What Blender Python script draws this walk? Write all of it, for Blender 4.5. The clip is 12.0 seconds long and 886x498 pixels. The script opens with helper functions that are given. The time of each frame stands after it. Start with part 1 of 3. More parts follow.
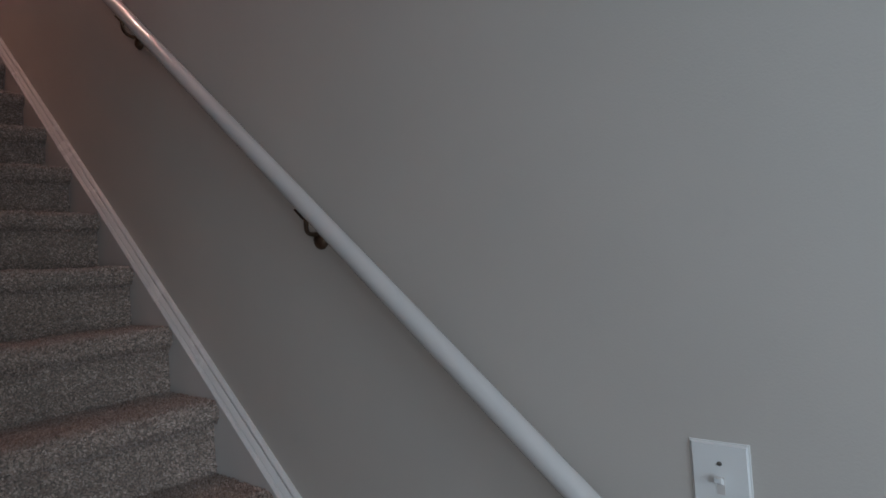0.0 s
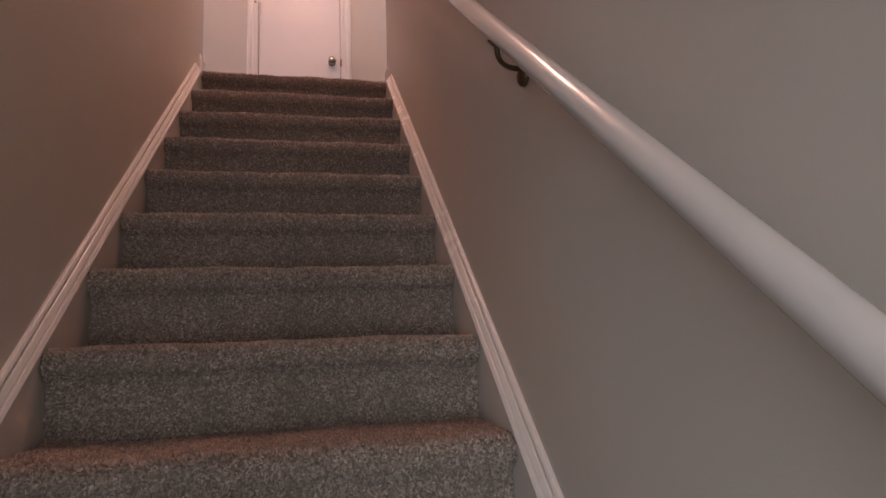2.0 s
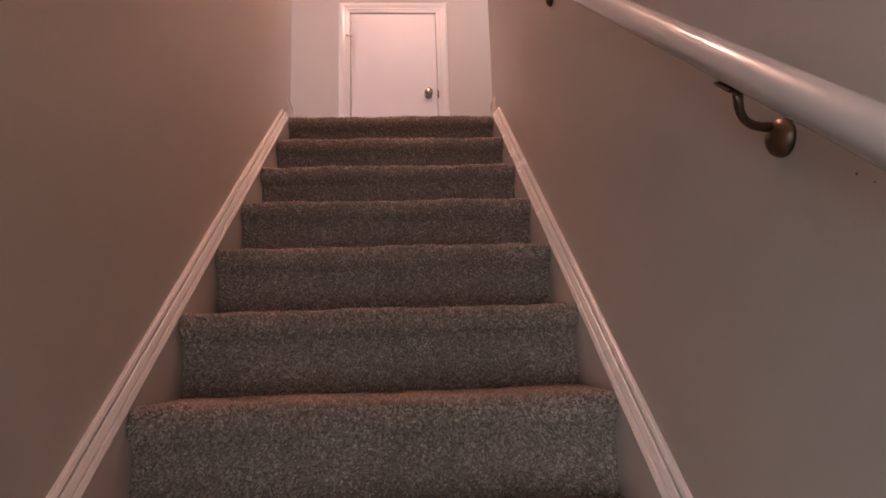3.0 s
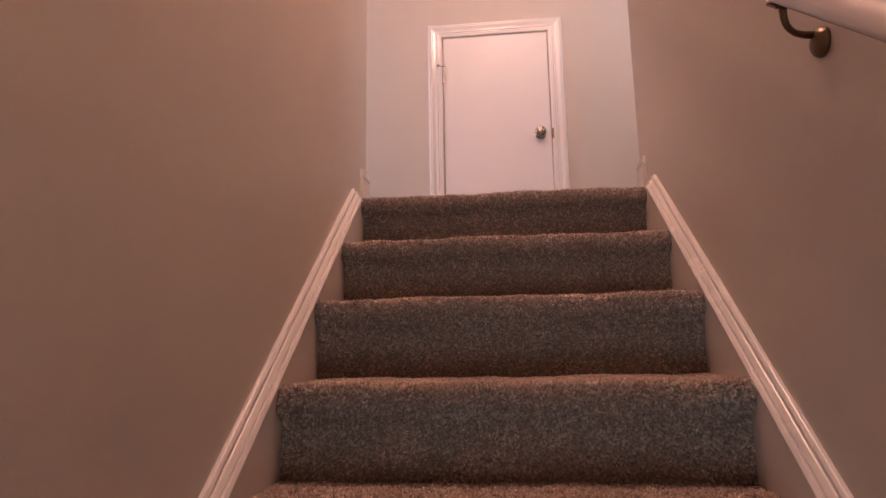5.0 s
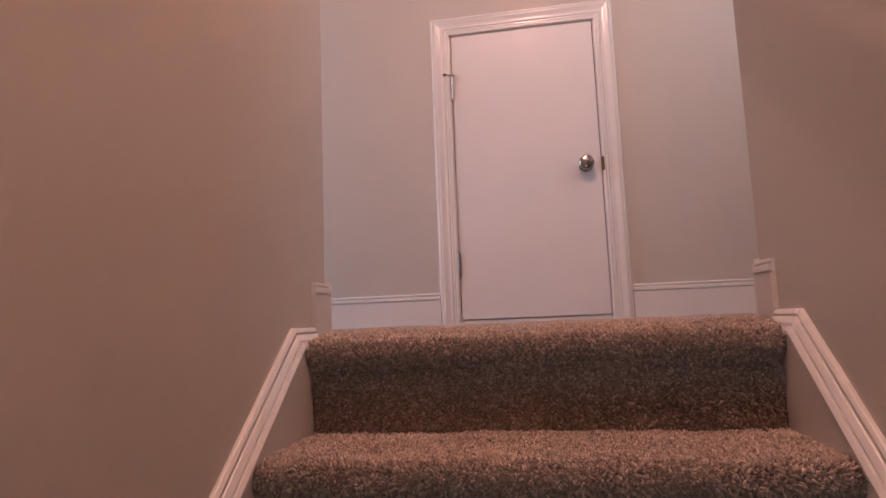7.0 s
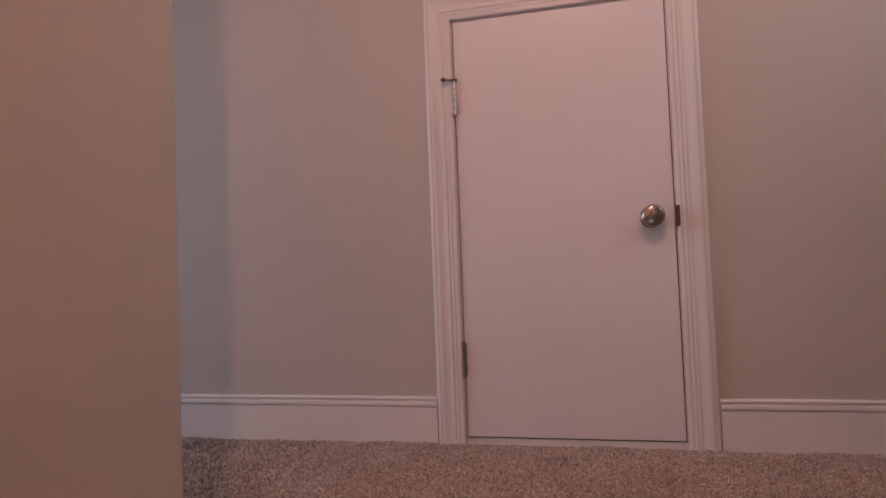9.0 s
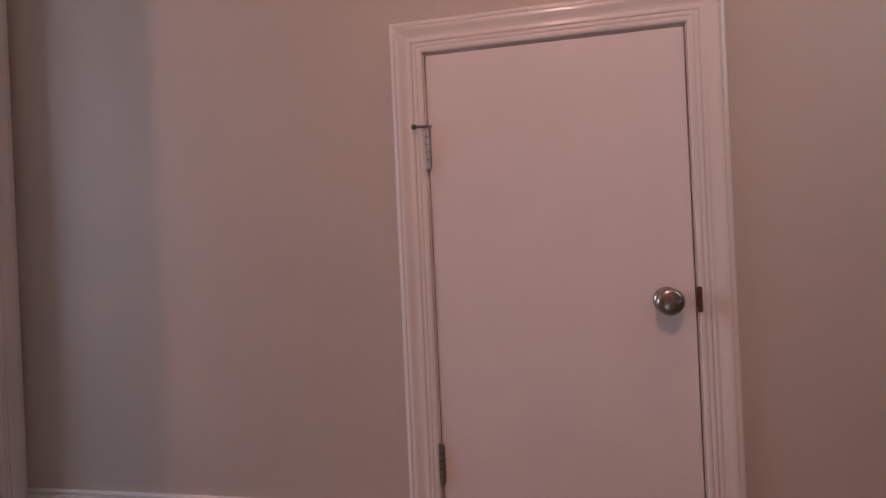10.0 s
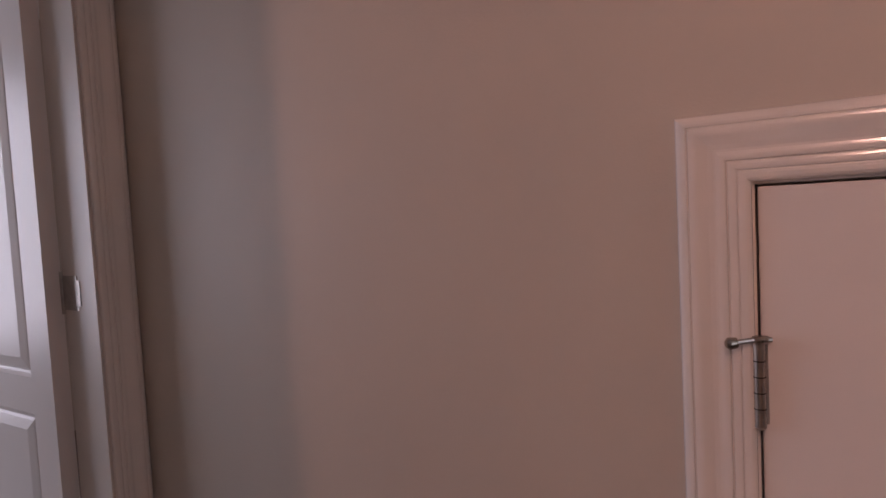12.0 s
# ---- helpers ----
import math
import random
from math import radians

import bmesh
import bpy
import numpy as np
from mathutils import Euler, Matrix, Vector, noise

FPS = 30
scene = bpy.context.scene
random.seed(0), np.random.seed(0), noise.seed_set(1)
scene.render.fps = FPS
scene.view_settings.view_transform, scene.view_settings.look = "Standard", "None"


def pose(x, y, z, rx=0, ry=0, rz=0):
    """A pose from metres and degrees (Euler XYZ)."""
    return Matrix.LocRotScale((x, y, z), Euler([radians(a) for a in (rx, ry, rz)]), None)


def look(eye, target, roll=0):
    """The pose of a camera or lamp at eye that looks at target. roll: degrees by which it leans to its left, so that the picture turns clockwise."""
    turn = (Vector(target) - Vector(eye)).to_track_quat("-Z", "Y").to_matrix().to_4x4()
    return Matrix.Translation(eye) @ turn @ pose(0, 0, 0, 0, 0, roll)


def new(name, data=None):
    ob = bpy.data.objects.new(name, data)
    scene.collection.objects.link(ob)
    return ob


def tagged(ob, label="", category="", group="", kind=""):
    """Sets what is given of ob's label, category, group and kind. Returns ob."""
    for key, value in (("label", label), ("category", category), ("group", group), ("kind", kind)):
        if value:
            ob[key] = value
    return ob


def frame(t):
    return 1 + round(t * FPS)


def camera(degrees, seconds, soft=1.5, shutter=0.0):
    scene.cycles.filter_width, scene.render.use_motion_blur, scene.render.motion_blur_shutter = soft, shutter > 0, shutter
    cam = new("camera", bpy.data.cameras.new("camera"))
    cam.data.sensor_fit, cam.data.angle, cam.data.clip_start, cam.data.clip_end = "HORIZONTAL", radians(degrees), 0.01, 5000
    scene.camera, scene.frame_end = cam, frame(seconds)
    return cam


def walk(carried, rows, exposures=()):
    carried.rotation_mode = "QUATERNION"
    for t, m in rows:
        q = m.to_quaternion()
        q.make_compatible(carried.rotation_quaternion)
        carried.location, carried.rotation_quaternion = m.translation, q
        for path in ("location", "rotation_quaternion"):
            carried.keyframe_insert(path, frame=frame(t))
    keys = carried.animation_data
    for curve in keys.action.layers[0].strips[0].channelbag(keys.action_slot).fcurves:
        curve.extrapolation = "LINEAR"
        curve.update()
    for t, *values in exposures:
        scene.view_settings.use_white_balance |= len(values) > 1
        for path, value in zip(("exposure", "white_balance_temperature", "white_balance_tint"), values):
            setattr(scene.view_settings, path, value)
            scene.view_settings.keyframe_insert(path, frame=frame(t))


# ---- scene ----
cam = camera(72.9, 12.0)
PATH = [
    (0, (-0.383, -3.912, -1.616), (1.159, -2.639, -1.575), -4.0),
    (0.5, (-0.2, -3.825, -1.587), (1.018, -2.241, -1.492), -3.4),
    (1, (-0.08, -3.584, -1.554), (0.857, -1.823, -1.399), -2.8),
    (1.5, (0.007, -3.3, -1.533), (0.684, -1.431, -1.304), -2.1),
    (2, (0.081, -3.074, -1.362), (0.503, -1.14, -1.079), -2.0),
    (2.5, (0.046, -2.831, -1.238), (0.282, -0.871, -0.919), -2.0),
    (3, (0.066, -2.632, -1.088), (0.179, -0.666, -0.739), -1.8),
    (3.2, (0.067, -2.571, -1.033), (0.135, -0.606, -0.663), -1.7),
    (4.8, (0.045, -2.016, -0.564), (-0.143, -0.057, -0.206), -0.9),
    (5, (0.006, -1.953, -0.53), (-0.197, 0.006, -0.18), -1.0),
    (5.5, (-0.011, -1.779, -0.367), (-0.263, 0.18, -0.049), -1.3),
    (6, (0.048, -1.609, -0.234), (-0.226, 0.35, 0.062), -1.4),
    (6.5, (0.001, -1.435, -0.125), (-0.304, 0.523, 0.142), -1.8),
    (7, (0.035, -1.24, 0.031), (-0.294, 0.718, 0.269), -2.3),
    (7.5, (0.086, -1.058, 0.178), (-0.267, 0.899, 0.39), -2.2),
    (7.7, (0.066, -0.983, 0.199), (-0.308, 0.971, 0.404), -2.4),
    (9.3, (0.011, -0.467, 0.566), (-0.436, 1.481, 0.622), -2.2),
    (9.5, (-0.011, -0.411, 0.62), (-0.445, 1.54, 0.664), -2.3),
    (10, (0.023, -0.27, 0.733), (-0.397, 1.685, 0.736), -2.6),
    (10.5, (-0.005, -0.148, 0.848), (-0.453, 1.801, 0.829), -2.9),
    (11, (-0.093, 0.045, 0.968), (-0.643, 1.966, 0.895), -3.5),
    (11.5, (-0.137, 0.215, 1.096), (-0.857, 2.075, 0.948), -3.5),
    (12, (-0.243, 0.346, 1.168), (-1.284, 2.05, 1.06), -3.0),
]
walk(cam, [(t, look(eye, target, roll)) for t, eye, target, roll in PATH], [
    (0, -0.68, 5860, 6), (0.5, -0.93, 6350, 9.5), (1.0, -0.36, 6560, 10), (1.5, -0.08, 6560, 11), (2.0, 0.08, 6700, 12), (2.5, 0.14, 6800, 13), (3.0, 0.29, 6700, 13), (4.8, 0.38, 6920, 14),
    (5.5, 0.32, 6520, 12.5), (6.5, 0.19, 6300, 10), (7.5, -0.11, 6370, 12), (9.5, -0.66, 6650, 15.5), (10.5, -0.84, 6720, 16), (12, -1.07, 6930, 16)])

# ---------------------------------------------------------------- world and light
world = bpy.data.worlds.new("world")
scene.world = world
world.use_nodes = True
wn = world.node_tree.nodes
sky = wn.new("ShaderNodeTexSky")
sky.sky_type, sky.sun_disc = "NISHITA", False
sky.sun_elevation, sky.sun_rotation = radians(35), radians(200)
world.node_tree.links.new(sky.outputs[0], wn["Background"].inputs[0])
wn["Background"].inputs[1].default_value = 0.08
sun = new("sun", bpy.data.lights.new("sun", "SUN"))
sun.data.energy, sun.data.angle, sun.data.color = 1.0, radians(12), (1.0, 0.95, 0.88)
sun.matrix_world = look((-4, 20, 16), (0, 0, 0))


def lamp_area(name, eye, target, w, hgt, power, colour):
    ob = new(name, bpy.data.lights.new(name, "AREA"))
    ob.data.shape, ob.data.size, ob.data.size_y = "RECTANGLE", w, hgt
    ob.data.energy, ob.data.color = power, colour
    ob.matrix_world = look(eye, target)
    return ob


LAMP = (0.03, -0.80, 2.24)
bulb = new("ceiling_bulb", bpy.data.lights.new("ceiling_bulb", "POINT"))
bulb.data.energy, bulb.data.color, bulb.data.shadow_soft_size = 55.0, (1.0, 0.555, 0.465), 0.03
bulb.location = LAMP
lamp_area("window_light_hall", (-1.35, -5.32, -1.6), (0.2, -3.4, -1.8), 0.8, 1.2, 25.0, (0.76, 0.865, 1.0))
lamp_area("window_light_foot", (-0.40, -5.32, -1.6), (-0.2, -3.2, -1.9), 0.65, 1.2, 16.0, (0.76, 0.865, 1.0))
lamp_area("window_light_room", (-3.93, -0.15, 1.3), (0, 0.7, 1.1), 1.1, 1.4, 58.0, (0.77, 0.79, 1.0))
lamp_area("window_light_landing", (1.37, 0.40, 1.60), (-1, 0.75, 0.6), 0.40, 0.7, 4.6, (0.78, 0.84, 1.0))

# ---------------------------------------------------------------- plan, in metres
RISE, RUN, STEPS = 0.195, 0.236, 16
SLOPE = RISE / RUN
FLOOR = -RISE * STEPS
HALF = 0.466          # half the clear width between the skirts
WX = 0.496            # stair walls
YN = 1.083           # north wall of the landing
XW = -1.46           # west wall of the landing
XE = 1.35
CORNER = 0.155       # where the stair walls end at the landing
TOP = 2.42           # ceiling upstairs
LOW = -0.72          # ceiling of the lower hall
YS = -5.3            # south wall of the hall
FOOT = -RUN * (STEPS - 1)
T = 0.12
LAND = 0.012         # top of the landing's carpet ground


# ---------------------------------------------------------------- materials
def material(name, base, rough=0.5, metal=0.0):
    m = bpy.data.materials.new(name)
    m.use_nodes = True
    b = m.node_tree.nodes["Principled BSDF"]
    b.inputs["Base Color"].default_value = (*base, 1)
    b.inputs["Roughness"].default_value = rough
    b.inputs["Metallic"].default_value = metal
    return m, m.node_tree.nodes, m.node_tree.links, b


def noise_node(n, l, scale, detail=4.0, rough=0.55):
    tc = n.new("ShaderNodeTexCoord")
    x = n.new("ShaderNodeTexNoise")
    x.inputs["Scale"].default_value = scale
    x.inputs["Detail"].default_value = detail
    x.inputs["Roughness"].default_value = rough
    l.new(tc.outputs["Object"], x.inputs["Vector"])
    return x


def ramp_node(n, l, src, stops):
    r = n.new("ShaderNodeValToRGB")
    while len(r.color_ramp.elements) < len(stops):
        r.color_ramp.elements.new(0.5)
    for e, (p, c) in zip(r.color_ramp.elements, stops):
        e.position, e.color = p, (*c, 1)
    l.new(src, r.inputs[0])
    return r


def bump_node(n, l, src, strength, distance, b):
    k = n.new("ShaderNodeBump")
    k.inputs["Strength"].default_value = strength
    k.inputs["Distance"].default_value = distance
    l.new(src, k.inputs["Height"])
    l.new(k.outputs[0], b.inputs["Normal"])
    return k


def painted(name, base, rough, grain, relief, spread=0.06, scuff=0.0, drift=0.05):
    """Paint: slow drift of tone, roller grain as fine relief, drifting gloss."""
    m, n, l, b = material(name, base, rough)
    slow = noise_node(n, l, 2.3, 3)
    lo = tuple(c * (1 - spread) for c in base)
    hi = tuple(min(1, c * (1 + spread)) for c in base)
    r = ramp_node(n, l, slow.outputs[0], [(0.3, lo), (0.7, hi)])
    colour = r.outputs[0]
    if scuff:
        marks = noise_node(n, l, 17.0, 6, 0.7)
        k = ramp_node(n, l, marks.outputs[0], [(0.60, (1, 1, 1)), (0.78, (1 - scuff,) * 3)])
        mix = n.new("ShaderNodeMixRGB")
        mix.blend_type = "MULTIPLY"
        mix.inputs[0].default_value = 1
        l.new(colour, mix.inputs[1])
        l.new(k.outputs[0], mix.inputs[2])
        colour = mix.outputs[0]
    l.new(colour, b.inputs["Base Color"])
    fine = noise_node(n, l, grain, 3)
    bump_node(n, l, fine.outputs[0], relief, 0.002, b)
    gloss = noise_node(n, l, 7.0, 3)
    g = n.new("ShaderNodeMapRange")
    g.inputs["To Min"].default_value, g.inputs["To Max"].default_value = rough - drift, rough + drift
    l.new(gloss.outputs[0], g.inputs["Value"])
    l.new(g.outputs[0], b.inputs["Roughness"])
    return m


WALL = painted("wall_paint", (0.55, 0.505, 0.45), 0.55, 260, 0.16, 0.025, 0.03)
CEIL = painted("ceiling_paint", (0.78, 0.76, 0.72), 0.8, 120, 0.3, 0.03)
TRIM = painted("trim_gloss_paint", (0.77, 0.74, 0.705), 0.17, 70, 0.06, 0.02, 0.03)
CAPPING = painted("skirt_capping_paint", (0.77, 0.74, 0.705), 0.26, 70, 0.06, 0.02, 0.03)
DOORP = painted("door_paint", (0.77, 0.735, 0.715), 0.30, 140, 0.10, 0.02, 0.02, 0.012)
DOORP.node_tree.nodes["Principled BSDF"].inputs["Specular IOR Level"].default_value = 0.24
RAILP = painted("rail_paint", (0.63, 0.605, 0.575), 0.12, 50, 0.06, 0.02, 0.03)
# darker copy of the trim; at the stair corners it paints in grazing shade
TRIM_DARK = painted("darker_trim_paint", (0.64, 0.595, 0.55), 0.4, 120, 0.1, 0.03, 0.05)
PLATE = painted("switch_plastic", (0.78, 0.77, 0.74), 0.3, 200, 0.03, 0.01)


def metal(name, base, rough):
    m, n, l, b = material(name, base, rough, 1.0)
    x = noise_node(n, l, 60, 4)
    r = ramp_node(n, l, x.outputs[0], [(0.3, tuple(c * 0.75 for c in base)), (0.7, base)])
    l.new(r.outputs[0], b.inputs["Base Color"])
    g = n.new("ShaderNodeMapRange")
    g.inputs["To Min"].default_value, g.inputs["To Max"].default_value = rough - 0.06, rough + 0.1
    l.new(x.outputs[0], g.inputs["Value"])
    l.new(g.outputs[0], b.inputs["Roughness"])
    return m


NICKEL = metal("satin_nickel", (0.47, 0.42, 0.37), 0.24)
STEEL = metal("hinge_steel", (0.46, 0.43, 0.40), 0.30)
BRONZE = metal("dark_bronze", (0.22, 0.16, 0.115), 0.38)
DARK = painted("dark_gap", (0.03, 0.025, 0.02), 0.8, 200, 0.1)


def carpet_material():
    """Cut pile in mixed taupe yarns: tone from tuft to tuft, with slow traffic shading."""
    m, n, l, b = material("carpet", (0.2, 0.16, 0.13), 0.95)
    geo = n.new("ShaderNodeNewGeometry")
    tuft = ramp_node(n, l, geo.outputs["Random Per Island"],
                     [(0.0, (0.28, 0.205, 0.165)), (0.3, (0.41, 0.315, 0.258)), (0.75, (0.50, 0.40, 0.335)), (1.0, (0.66, 0.56, 0.485))])
    patch = noise_node(n, l, 9.0, 5, 0.6)
    r = ramp_node(n, l, patch.outputs[0], [(0.3, (0.82, 0.81, 0.80)), (0.7, (1.08, 1.08, 1.08))])
    mix = n.new("ShaderNodeMixRGB")
    mix.blend_type = "MULTIPLY"
    mix.inputs[0].default_value = 1
    l.new(tuft.outputs[0], mix.inputs[1])
    l.new(r.outputs[0], mix.inputs[2])
    # yarns darker and paler, a few tufts wide; dark end also paints gap shade
    yarn_and_gaps = noise_node(n, l, 78.0, 3, 0.65)
    k = ramp_node(n, l, yarn_and_gaps.outputs[0], [(0.34, (0.78, 0.77, 0.76)), (0.50, (1.07, 1.07, 1.07)), (0.66, (1.32, 1.32, 1.33))])
    clump_mix = n.new("ShaderNodeMixRGB")
    clump_mix.blend_type = "MULTIPLY"
    clump_mix.inputs[0].default_value = 1
    l.new(mix.outputs[0], clump_mix.inputs[1])
    l.new(k.outputs[0], clump_mix.inputs[2])
    l.new(clump_mix.outputs[0], b.inputs["Base Color"])
    b.inputs["Sheen Weight"].default_value = 0.25
    b.inputs["Sheen Roughness"].default_value = 0.5
    b.inputs["Specular IOR Level"].default_value = 0.15
    return m


def backing_material():
    m, n, l, b = material("carpet_base", (0.15, 0.12, 0.10), 1.0)
    x = noise_node(n, l, 190.0, 5, 0.7)
    r = ramp_node(n, l, x.outputs[0], [(0.35, (0.16, 0.13, 0.11)), (0.55, (0.32, 0.265, 0.225)), (0.72, (0.50, 0.43, 0.37))])
    l.new(r.outputs[0], b.inputs["Base Color"])
    bump_node(n, l, x.outputs[0], 0.8, 0.006, b)
    b.inputs["Specular IOR Level"].default_value = 0.1
    return m


HOLE = painted("filler_speck", (0.17, 0.14, 0.12), 0.8, 200, 0.1)
CARPET = carpet_material()
BACKING = backing_material()


# ---------------------------------------------------------------- helpers of the build
def mesh_of(bm, name, mat, smooth=False):
    bmesh.ops.recalc_face_normals(bm, faces=bm.faces)
    me = bpy.data.meshes.new(name)
    bm.to_mesh(me)
    bm.free()
    me.materials.append(mat)
    if smooth:
        for p in me.polygons:
            p.use_smooth = True
    return me


def part(name, bm, mat, parent=None, label="", smooth=False):
    ob = new(name, mesh_of(bm, name, mat, smooth))
    if parent:
        ob.parent = parent
    if label:
        ob["label"] = label
    return ob


def box(x0, x1, y0, y1, z0, z1, bevel=0.0, bm=None):
    bm = bm or bmesh.new()
    v = [bm.verts.new((x, y, z)) for x in (x0, x1) for y in (y0, y1) for z in (z0, z1)]
    for f in ((0, 1, 3, 2), (4, 6, 7, 5), (0, 4, 5, 1), (2, 3, 7, 6), (0, 2, 6, 4), (1, 5, 7, 3)):
        bm.faces.new([v[i] for i in f])
    if bevel:
        bmesh.ops.bevel(bm, geom=list(bm.edges), offset=bevel, segments=2, affect="EDGES")
    return bm


def prism(profile, a, b, place, bm=None):
    """A closed profile (u, v) drawn from w = a to w = b; a and b may be functions of (u, v), for mitres."""
    bm = bm or bmesh.new()
    rows = []
    for w in (a, b):
        rows.append([bm.verts.new(place(u, v, w(u, v) if callable(w) else w)) for u, v in profile])
    k = len(profile)
    for i in range(k):
        bm.faces.new((rows[0][i], rows[0][(i + 1) % k], rows[1][(i + 1) % k], rows[1][i]))
    bm.faces.new(rows[0])
    bm.faces.new(rows[1][::-1])
    return bm


def tube(points, radii, sides=14, bm=None):
    """A round bar along points, with a radius for each, closed at its ends."""
    bm = bm or bmesh.new()
    pts = [Vector(p) for p in points]
    rings = []
    up = Vector((0.0, 0.0, 1.0))
    for i, p in enumerate(pts):
        d = (pts[min(i + 1, len(pts) - 1)] - pts[max(i - 1, 0)]).normalized()
        s = d.cross(up if abs(d.z) < 0.95 else Vector((1, 0, 0))).normalized()
        q = s.cross(d)
        rings.append([bm.verts.new(p + radii[i] * (math.cos(2 * math.pi * j / sides) * s + math.sin(2 * math.pi * j / sides) * q)) for j in range(sides)])
    for r0, r1 in zip(rings, rings[1:]):
        for j in range(sides):
            bm.faces.new((r0[j], r0[(j + 1) % sides], r1[(j + 1) % sides], r1[j]))
    bm.faces.new(rings[0])
    bm.faces.new(rings[-1][::-1])
    return bm


def lathe(profile, centre, axis, sides=32, bm=None):
    """(distance along axis, radius) turned round axis."""
    c, d = Vector(centre), Vector(axis).normalized()
    return tube([c + d * p for p, _ in profile], [max(r, 1e-4) for _, r in profile], sides, bm)


def structure(ob, label, category):
    return tagged(ob, label, category, kind="structure")


def root(name, at, label, category, group="", kind=""):
    ob = new(name)
    ob.location = at
    ob.empty_display_size = 0.1
    return tagged(ob, label, category, group, kind)


def under(thing, ob):
    """Hang a part built in world places under a thing that has its own place."""
    ob.parent = thing
    ob.matrix_parent_inverse = Matrix.Translation(thing.location).inverted()
    return ob


# ---------------------------------------------------------------- walls, floors, ceilings
def slab(name, x0, x1, y0, y1, z0, z1, mat, label, category):
    return structure(part(name, box(x0, x1, y0, y1, z0, z1), mat), label, category)


def wall_bm(boxes):
    bm = bmesh.new()
    for b in boxes:
        box(*b, bm=bm)
    return bm


# stair walls: full height, from the lower hall up past the landing's edge
structure(part("wall_east", box(WX, WX + T, YS, CORNER, FLOOR, TOP), WALL), "plain greige painted stairwell wall", "wall")
structure(part("wall_west_stair", box(-WX - T, -WX, FOOT - 0.02, CORNER, FLOOR, TOP), WALL), "plain greige painted stairwell wall beside the carpeted steps", "wall")
# north wall with the small door's opening
DL, DR, DT, DB = -0.289, 0.273, 1.182, 0.032
structure(part("wall_north", wall_bm([
    (XW - T, DL - 0.022, YN, YN + T, 0 - 0.25, TOP), (DR + 0.022, XE + T, YN, YN + T, -0.25, TOP),
    (DL - 0.022, DR + 0.022, YN, YN + T, DT + 0.022, TOP), (DL - 0.022, DR + 0.022, YN, YN + T, -0.25, 0.0)]), WALL),
    "greige painted landing wall round the small white door", "wall")
structure(part("wall_closet_back", box(DL - 0.1, DR + 0.1, YN + T + 0.25, YN + T + 0.3, -0.25, TOP), WALL), "plain wall closing the cupboard behind the small door", "wall")
# west wall of the landing with the doorway of the side room
W2N, W2S, W2T = 1.000, 0.285, 2.03
structure(part("wall_west_landing", wall_bm([
    (XW - T, XW, W2N + 0.02, YN, -0.25, TOP), (XW - T, XW, CORNER - T, W2S - 0.02, -0.25, TOP), (XW - T, XW, W2S - 0.02, W2N + 0.02, W2T + 0.02, TOP)]), WALL),
    "greige painted landing wall with a doorway", "wall")
structure(part("wall_south_landing", wall_bm([(XW, -WX - T, CORNER - T, CORNER, -0.25, TOP), (WX + T, XE, CORNER - T, CORNER, -0.25, TOP)]), WALL), "plain greige wall beside the stair opening", "wall")
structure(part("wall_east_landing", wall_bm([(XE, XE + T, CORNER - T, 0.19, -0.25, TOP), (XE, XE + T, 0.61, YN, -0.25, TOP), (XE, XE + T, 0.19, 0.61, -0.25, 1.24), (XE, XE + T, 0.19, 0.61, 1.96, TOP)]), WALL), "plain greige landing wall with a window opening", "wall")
# stairwell head, and the lower hall
structure(part("wall_stair_head", box(-WX, WX, FOOT + 0.32, FOOT + 0.44, LOW, TOP), WALL), "plain wall above the foot of the stairs", "wall")
structure(part("wall_hall_south", wall_bm([
    (-2.4, -1.75, YS - T, YS, FLOOR, LOW), (-0.95, -0.73, YS - T, YS, FLOOR, LOW), (-0.07, WX, YS - T, YS, FLOOR, LOW),
    (-1.75, -0.95, YS - T, YS, FLOOR, -2.2), (-1.75, -0.95, YS - T, YS, -1.0, LOW), (-0.73, -0.07, YS - T, YS, FLOOR, -2.2), (-0.73, -0.07, YS - T, YS, -1.0, LOW)]), WALL),
    "plain hall wall with two window openings", "wall")
structure(part("wall_hall_west", box(-2.4 - T, -2.4, YS - T, FOOT - 0.02, FLOOR, LOW), WALL), "plain hall wall", "wall")
structure(part("wall_hall_north", box(-2.4, -WX - T, FOOT - 0.02, FOOT + T, FLOOR, LOW), WALL), "plain hall wall beside the foot of the stairs", "wall")
structure(part("ceiling", box(XW - T, XE + T, FOOT + 0.32, YN + T + 0.3, TOP, TOP + 0.1), CEIL), "flat white painted ceiling", "ceiling")
structure(part("ceiling_hall", box(-2.4 - T, WX + T, YS - T, FOOT + 0.32, LOW, LOW + 0.1), CEIL), "flat white painted ceiling of the lower hall", "ceiling")
structure(part("floor_hall", box(-2.4 - T, WX, YS - T, FOOT, FLOOR - 0.1, FLOOR), BACKING), "taupe carpet floor of the lower hall", "floor")
# side room, seen through the doorway
structure(part("wall_room", wall_bm([
    (-4.0, XW - T, 2.9, 3.0, -0.25, TOP), (-4.0, XW - T, -1.5, -1.4, -0.25, TOP),
    (-4.1, -4.0, -1.5, -0.75, -0.25, TOP), (-4.1, -4.0, 0.45, 3.0, -0.25, TOP), (-4.1, -4.0, -0.75, 0.45, -0.25, 0.55), (-4.1, -4.0, -0.75, 0.45, 2.05, TOP),
    (XW - T, XW - T + 0.1, YN + T, 3.0, -0.25, TOP), (XW - T, XW - T + 0.1, -1.5, CORNER - T, -0.25, TOP)]), WALL), "plain pale walls of the side room with a window opening", "wall")
